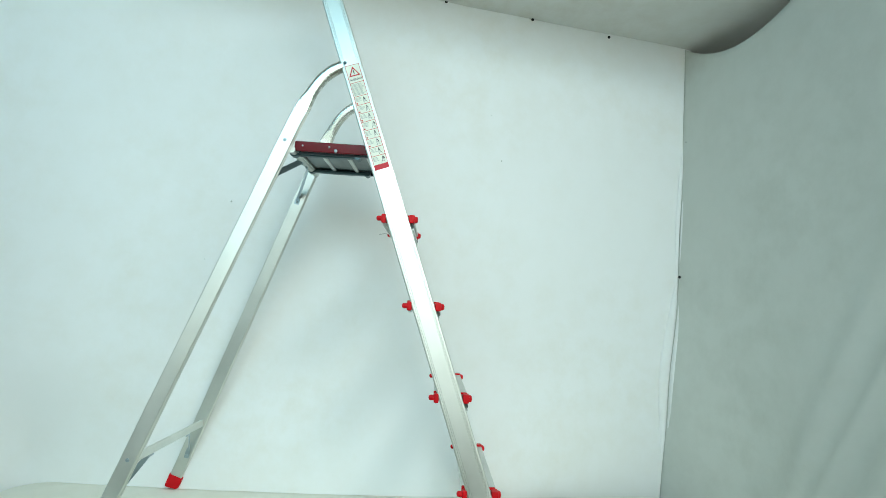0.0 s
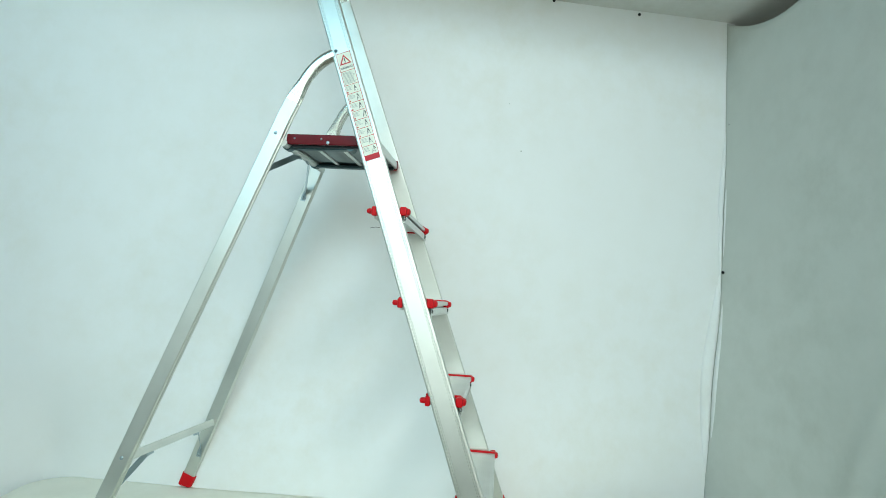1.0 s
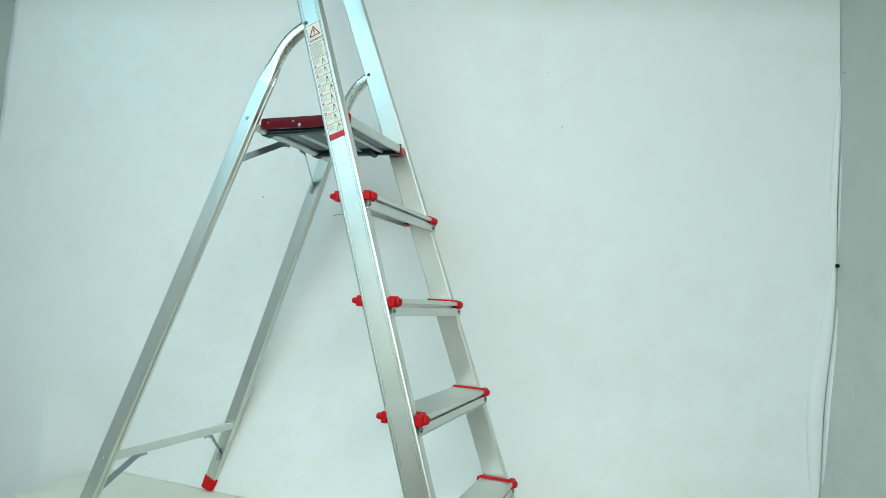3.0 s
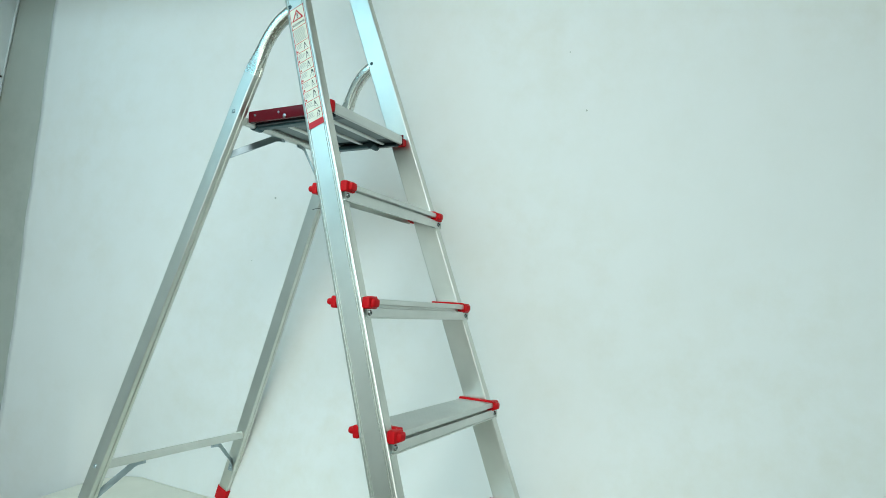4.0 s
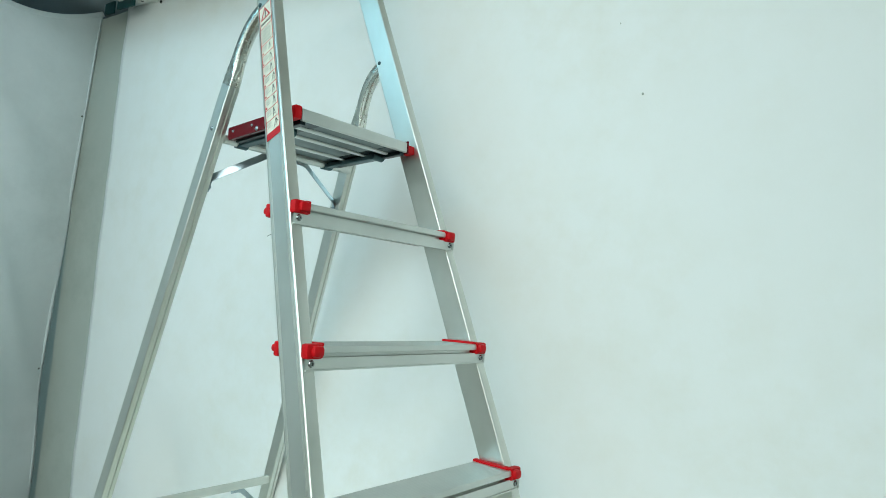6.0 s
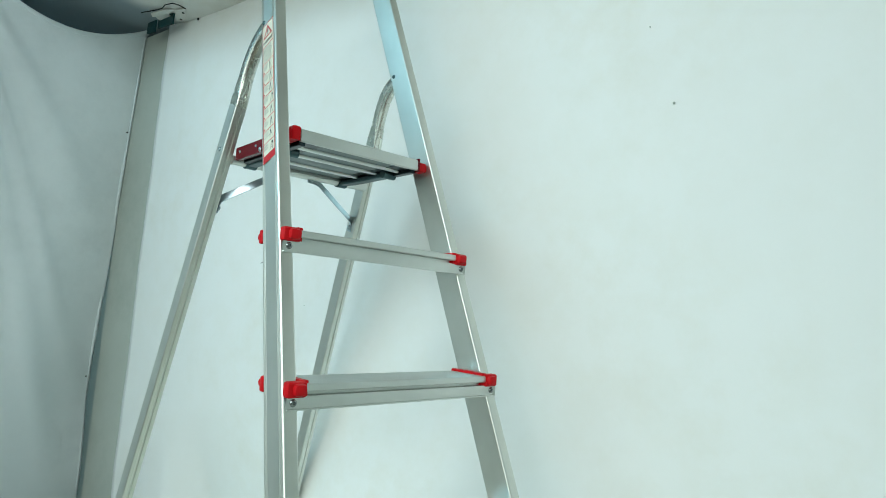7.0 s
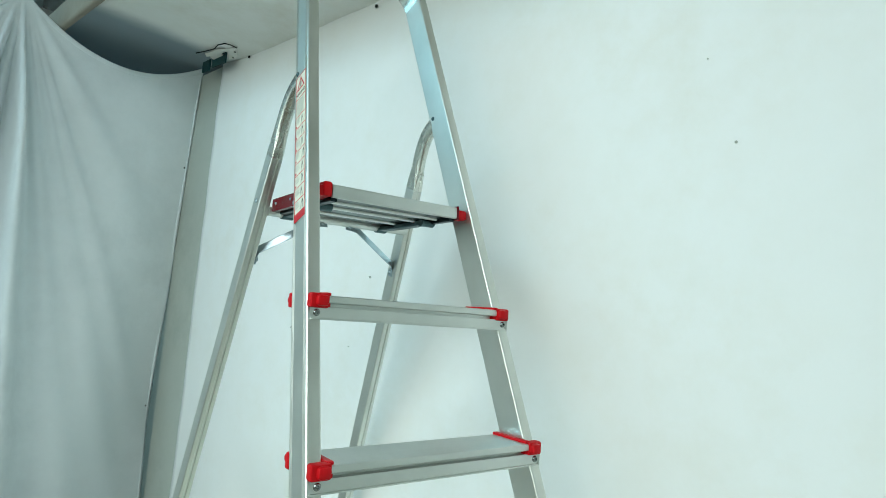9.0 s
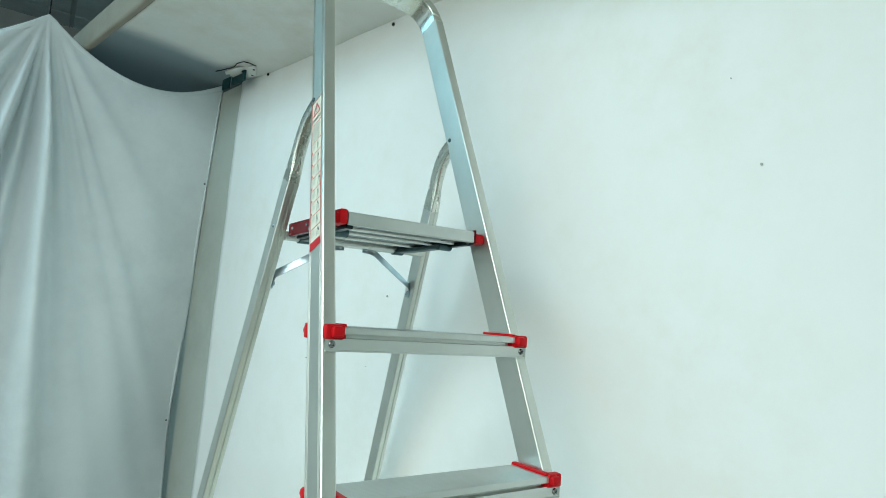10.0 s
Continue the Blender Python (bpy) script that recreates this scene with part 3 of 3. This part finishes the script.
bm = bmesh.new()
rings = [[bm.verts.new(rel((x, a, b))[0]) for a, b in deck_profile()] for x in (-0.142, 0.142)]
n = len(rings[0])
for i in range(n):
    bm.faces.new((rings[0][i], rings[0][(i + 1) % n], rings[1][(i + 1) % n], rings[1][i]))
for ring in rings:
    f = bm.faces.new(ring)
    bmesh.ops.triangulate(bm, faces=[f])
part("deck", bm, ALU_TREAD, platform)
for side in (-1, 1):
    bm = bmesh.new()
    pbox(bm, (0.1425, YF + 0.030, ZP - 0.026), (0.156, YR + 0.004, ZP + 0.002), 0.003)
    pbox(bm, (0.132, YF + 0.03, ZP - 0.001), (0.150, YR + 0.004, ZP + 0.004), 0.0015)
    if side < 0:
        mirror(bm)
    rail = part("side_rail", bm, RED_RAIL, platform, "dark red plastic side rail")
    for y, z, r in ((0.405, ZP - 0.020, 0.005), (0.424, ZP - 0.010, 0.003), (0.500, ZP - 0.010, 0.003)):
        part("rivet", bolt(bmesh.new(), rel((side * 0.1555, y, z))[0], (side, 0, 0), r, 0.003), ZINC, rail, "small steel rivet")
    bm = bmesh.new()
    if side < 0:
        pbox(bm, (0.1425, YF - 0.004, ZP - 0.024), (0.160, YF + 0.034, ZP + 0.004), 0.005)
    pbox(bm, (0.1465, YF + 0.000, ZP - 0.024), (WP + 0.002, YF + 0.026, ZP - 0.003), 0.005)
    if side < 0:
        mirror(bm)
    part("corner_cap", bm, RED, platform, "red plastic corner cap")
    # black plates stand for the shade and dark reflection under the deck
    bm = bmesh.new()
    pbox(bm, (0.128, YF + 0.006, ZP - 0.030), (0.1415, YR - 0.006, ZP - 0.0105), 0.002)
    pbox(bm, (0.090, YF + 0.006, ZP - 0.0215), (0.135, YR - 0.02, ZP - 0.0185), 0.001)
    if side < 0:
        mirror(bm)
    part("side_shade_plate", bm, SHADE_BLACK, platform, "inner side plate, coloured black for the shade under the deck")
    if side > 0:
        part("end_plate", pbox(bmesh.new(), (0.1425, YF - 0.004, ZP - 0.026), (0.1460, YF + 0.030, ZP + 0.003), 0.001), RED_RAIL, platform, "dark red end plate")

# tube, latch arms and struts under the platform
bm = sweep(bmesh.new(), rel(*[(x, YR + 0.010, ZP - 0.024) for x in (-leg_x(-1, 1.09) + 0.010, 0, leg_x(1, 1.09) - 0.010)]), rounded(0.020, 0.020, 0.009, 4), (0, 0, 1))
tube = part("rear_tube", bm, ALU_TREAD, platform)
# added pan; its dark colour stands for shade on the deck's underside
part("underside_shade_pan", pbox(bmesh.new(), (-0.1275, YF + 0.008, ZP - 0.0205), (0.1275, YR - 0.008, ZP - 0.0182), 0.0006), PAN, platform, "added dull pan, dark for the shade on the deck's underside")
for y in (YF + 0.050, YF + 0.110, YF + 0.185):
    bm = sweep(bmesh.new(), rel(*[(x, y, ZP - 0.0215) for x in (-0.126, 0, 0.126)]), rounded(0.008, 0.013, 0.0035, 4), (0, 0, 1))
    part("underside_rib", bm, ALU_TREAD, platform)
for side in (-1, 1):
    bm = bmesh.new()
    sweep(bm, rel((side * 0.118, YR + 0.008, ZP - 0.027), (side * 0.120, 0.44, ZP - 0.028), (side * 0.122, 0.345, ZP - 0.027)), rounded(0.012, 0.022, 0.003, 3), (0, 0, 1))
    c = rel((side * 0.122, 0.345, ZP - 0.027))[0]
    sweep(bm, [c + Vector((-0.016, 0, 0)), c, c + Vector((0.016, 0, 0))], rounded(0.020, 0.020, 0.009, 4), (0, 0, 1))
    c = rel((side * 0.118, YR + 0.010, ZP - 0.024))[0]
    sweep(bm, [c + Vector((-0.012, 0, 0)), c, c + Vector((0.012, 0, 0))], rounded(0.026, 0.026, 0.011, 4), (0, 0, 1))
    part("latch_arm", bm, DARK_STEEL, platform, "dark steel latch arm")
    bm = bmesh.new()
    a = Vector((side * 0.050, YR + 0.008, ZP - 0.035))
    b = Vector((side * (leg_x(side, 1.01) - 0.014), leg_y(1.01) + 0.004, 1.012))
    pts = rel(a + Vector((-side * 0.026, 0, 0.002)), a + Vector((-side * 0.006, 0, 0)), a + (b - a) * 0.05, a + (b - a) * 0.5, a + (b - a) * 0.98, b + Vector((0, 0.003, -0.012)), b + Vector((0, 0.007, -0.028)))
    sweep(bm, pts, rounded(0.017, 0.0025, 0.0011, 2), (0, 0.25, 1))
    bolt(bm, rel(a + Vector((-side * 0.016, 0, 0.0)))[0], (0, 0, -1), 0.005, 0.004)
    bolt(bm, rel(b + Vector((-side * 0.002, 0.004, -0.018)))[0], (-side * 0.5, -1, 0), 0.006, 0.004)
    part("strut", bm, ZINC, platform, "galvanised steel strut")

# ---- warning label on the outer face of one stile ----
label = empty("warning_label", on_stile(-1, 1.188, 0, 0.0124))
label.parent = ladder
OUT = Vector((-1, 0, 0.068)).normalized()
UPL = (Vector((stile_x(1.0) - stile_x(2.0), LEAN_Y, 1))).normalized()
ACROSS = UPL.cross(OUT).normalized()
LAB_W, LAB_L = 0.041, 0.322


def lab(u, v, h):
    """u across the label from its middle, v up from its middle, h off the stile."""
    return ACROSS * u + UPL * v + OUT * h


def flat(bm, u0, v0, u1, v1, h0, h1):
    vs = [bm.verts.new(lab(u, v, h)) for h in (h0, h1) for u, v in ((u0, v0), (u1, v0), (u1, v1), (u0, v1))]
    for q in ((0, 3, 2, 1), (4, 5, 6, 7), (0, 1, 5, 4), (1, 2, 6, 5), (2, 3, 7, 6), (3, 0, 4, 7)):
        bm.faces.new([vs[i] for i in q])


bm = bmesh.new()
flat(bm, -LAB_W / 2, -LAB_L / 2, LAB_W / 2, LAB_L / 2, 0, 0.0004)
part("sticker", bm, PAPER, label, "cream paper sticker")
half, topv = LAB_W / 2, LAB_L / 2
cells = [topv - 0.0012, topv - 0.056, topv - 0.098]
while cells[-1] > -topv + 0.035:
    cells.append(cells[-1] - 0.0262)
bm = bmesh.new()
for v in cells:
    flat(bm, -half, v - 0.0006, half, v + 0.0006, 0.0003, 0.0007)
for u in (-half + 0.0007, half - 0.0007):
    flat(bm, u - 0.0006, -topv, u + 0.0006, topv, 0.0003, 0.00072)
flat(bm, -half, -topv, half, -topv + 0.014, 0.0003, 0.0007)
for i, v in enumerate(cells[2:-1]):
    if i < 6:
        flat(bm, -half + 0.0025, v - 0.023, -half + 0.0065, v - 0.019, 0.0003, 0.0007)
# triangle outline
tri = [(0, topv - 0.006), (-0.0165, topv - 0.036), (0.0165, topv - 0.036)]
inner = [(0, topv - 0.0125), (-0.0112, topv - 0.0328), (0.0112, topv - 0.0328)]
for h0, h1 in ((0.0003, 0.0008),):
    vo = [bm.verts.new(lab(*p, h1)) for p in tri]
    vi = [bm.verts.new(lab(*p, h1)) for p in inner]
    for i in range(3):
        j = (i + 1) % 3
        bm.faces.new((vo[i], vo[j], vi[j], vi[i]))
part("red_print", bm, INK_RED, label, "red printed frame lines and warning triangle")
bm = bmesh.new()
flat(bm, -0.0014, topv - 0.0262, 0.0014, topv - 0.0165, 0.0003, 0.0008)
part("exclamation_bar", bm, INK_BLACK, label, "black bar of the exclamation mark")
bm = bmesh.new()
flat(bm, -0.0014, topv - 0.0310, 0.0014, topv - 0.0282, 0.0003, 0.0008)
part("exclamation_dot", bm, INK_BLACK, label, "black dot of the exclamation mark")
bm = bmesh.new()
rng = random.Random(4)



def stroke(bm, u0, v0, u1, v1, w):
    """A thin printed line on the label."""
    side = Vector((v0 - v1, u1 - u0)).normalized() * w / 2
    bm.faces.new([bm.verts.new(lab(u, v, 0.0008)) for u, v in ((u0 - side.x, v0 - side.y), (u1 - side.x, v1 - side.y), (u1 + side.x, v1 + side.y), (u0 + side.x, v0 + side.y))])


for k, v in enumerate(cells[2:-1]):
    # a small folding ladder, tilted its own way in each field
    c, lean = 0.0095 + rng.uniform(-0.002, 0.002), rng.uniform(-0.003, 0.003)
    top_u, top_v, foot_v = c + lean, v - 0.004, v - 0.0225
    stroke(bm, c - 0.0045, foot_v, top_u, top_v, 0.0011)
    stroke(bm, c + 0.0045, foot_v, top_u, top_v, 0.0008)
    for q in (0.25, 0.5, 0.75):
        m, b = foot_v + (top_v - foot_v) * q, (1 - q) * 0.0045
        stroke(bm, c + lean * q - b, m, c + lean * q + b * 0.4, m, 0.0007)
    stroke(bm, top_u + 0.001, top_v - 0.002, top_u + 0.002 + 0.002 * (k % 2), top_v - 0.009, 0.0022)
part("dark_print", bm, INK_BLACK, label, "small dark printed figures")["kind"] = "stuff"
bm = bmesh.new()
for i in range(11):
    v = topv - 0.0605 - 0.0033 * i
    flat(bm, -half + 0.003, v - 0.0007, half - 0.003 - rng.uniform(0, 0.008), v + 0.0007, 0.0003, 0.0007)
for v in cells[2:-1]:
    for i in range(4):
        y = v - 0.0045 - 0.0033 * i
        flat(bm, -half + 0.003, y - 0.0006, -0.002 + rng.uniform(-0.004, 0.004), y + 0.0006, 0.0003, 0.0007)
part("text_lines", bm, INK_GREY, label, "rows of small grey print")["kind"] = "stuff"

txt = bpy.data.curves.new("warning_text", "FONT")
txt.body, txt.size, txt.align_x, txt.align_y, txt.extrude = "WARNING!", 0.0088, "CENTER", "CENTER", 0.0001
txt.space_character, txt.offset = 1.02, 0.00012
txt.materials.append(INK_BLACK)
word = new("warning_word", txt)
word.parent = label
word.matrix_local = Matrix.Translation(lab(0, topv - 0.0465, 0.0008)) @ Matrix((ACROSS, UPL, OUT)).transposed().to_4x4() @ Matrix.Diagonal((0.78, 1, 1, 1))
word["label"] = "black printed warning word"

# ---- small fixings and marks ----


def tack(s, z, n=WALL_AT - 0.004, r=0.006):
    bm = bmesh.new()
    bolt(bm, (0, 0, 0), -N, r, 0.004, 12)
    ob = mesh_object("tack", bm, BLACK)
    ob.location = at(n, s, z)
    return tagged(ob, "small black tack holding the white sheet", "tack", group="tacks along the sheet")


for s, z in ((-1.068, 1.437), (-1.046, 0.851), (-1.012, 0.101), (-0.34, 1.874), (-0.69, 1.857), (0.03, 1.884), (0.848, 1.884), (1.628, 1.908)):
    tack(s, z, WALL_AT - (0.022 if s < -1 else 0.004))


for z in CURTAIN_PINS[1:4]:
    tack(2.056 + 0.082 * (1.94 - z), z, WALL_AT - 0.006, 0.004)


def mark(s, z, r):
    bm = bmesh.new()
    bolt(bm, (0, 0, 0), -N, r, 0.003, 9)
    ob = mesh_object("wall_mark", bm, STRIP)
    ob.location = at(WALL_AT - 0.004, s, z)
    return tagged(ob, "small grey speck on the white sheet", "mark", group="specks on the sheet")


for s, z, r in ((0.768, 0.994, 0.0032), (-0.238, 1.261, 0.0028), (-0.184, 1.442, 0.0016), (0.838, 0.781, 0.0014)):
    mark(s, z, r)

# fold of cloth standing out along the corner, pinched at the tacks
pins = (1.437, 0.851, 0.101, -0.02)


def fold_size(z):
    hi, lo = next((a, b) for a, b in zip(pins, pins[1:]) if a >= z >= b)
    bulge = math.sin(math.pi * (hi - z) / (hi - lo)) ** 0.8 if hi - lo > 0.2 else 0
    return 0.007 + (0.040 if hi < 1 else 0.014) * bulge


fold_z = [1.43 * (1 - i / 60) for i in range(61)]
ring12 = [6.2832 * k / 12 for k in range(12)]
bm = sweep(bmesh.new(), [at(WALL_AT + 0.001 - 0.04 * fold_size(z), corner_s(z) + 0.52 * fold_size(z), z) for z in fold_z],
           lambda t: [(0.5 * fold_size(1.43 * (1 - t)) * math.cos(a), 0.40 * fold_size(1.43 * (1 - t)) * math.sin(a)) for a in ring12], A)
# the lip of the side cloth beside it, leaving a narrow slit between the two
sweep(bm, [at(WALL_AT - 0.006 - 0.42 * fold_size(z), corner_s(z) + 0.02 * fold_size(z), z) for z in fold_z],
      lambda t: [(0.09 * fold_size(1.43 * (1 - t)) * math.cos(a), 0.30 * fold_size(1.43 * (1 - t)) * math.sin(a)) for a in ring12], A)
tagged(mesh_object("corner_trim", bm, SHEET), "loose white cloth fold along the corner", "trim", kind="structure")

# bracket where the curtain meets the ceiling
bracket = tagged(empty("wall_bracket", at(WALL_AT, 1.94, 1.95)), "dark green painted metal bracket with torn white plaster", "bracket")


def brel(n, s, z):
    return at(n, s, z) - at(WALL_AT, 1.94, 1.95)


for s0, s1, z0 in ((1.835, 1.900, 1.872), (1.700, 1.815, 1.876)):
    bm = bmesh.new()
    vs = [bm.verts.new(brel(n, s, z)) for n in (0.385, 0.391) for s, z in ((s0, z0), (s1, z0 + 0.006), (s1, 1.925), (s0, 1.925))]
    for q in ((0, 3, 2, 1), (4, 5, 6, 7), (0, 1, 5, 4), (1, 2, 6, 5), (2, 3, 7, 6), (3, 0, 4, 7)):
        bm.faces.new([vs[i] for i in q])
    part("plate", bm, GREEN, bracket)
for rim in (((0.419, 1.733), (0.431, 1.685), (0.378, 1.601), (0.365, 1.649)), ((0.36, 1.66), (0.34, 1.70), (0.335, 1.78), (0.352, 1.80), (0.375, 1.73)), ((0.384, 1.72), (0.384, 1.80), (0.362, 1.79), (0.366, 1.71))):
    bm = bmesh.new()
    lo = [bm.verts.new(brel(n, s, ceiling_height(s) - 0.006 - 0.05 * max(0, n - 0.40))) for n, s in rim]
    hi = [bm.verts.new(brel(n, s, ceiling_height(s) - 0.002)) for n, s in rim]
    bm.faces.new(lo)
    bm.faces.new(hi[::-1])
    for i in range(len(rim)):
        j = (i + 1) % len(rim)
        bm.faces.new((lo[i], lo[j], hi[j], hi[i]))
    part("plaster_flake", bm, CEIL, bracket, "torn flake of white plaster")
for n, s in ((0.418, 1.700), (0.392, 1.640)):
    part("screw_hole", bolt(bmesh.new(), brel(n, s, ceiling_height(s) - 0.007), (0, 0, -1), 0.005, 0.002, 10), BLACK, bracket, "dark screw hole")
crv = bpy.data.curves.new("crack", "CURVE")
crv.dimensions, crv.bevel_depth = "3D", 0.0022
sp = crv.splines.new("POLY")
track = ((0.311, 1.81), (0.320, 1.77), (0.330, 1.72), (0.332, 1.69), (0.322, 1.65), (0.330, 1.609), (0.352, 1.600), (0.380, 1.603))
sp.points.add(len(track) - 1)
for p, (n, s) in zip(sp.points, track):
    p.co = (*brel(n, s, ceiling_height(s) - 0.004), 1)
crv.materials.append(BLACK)
crack = new("crack", crv)
crack.parent = bracket
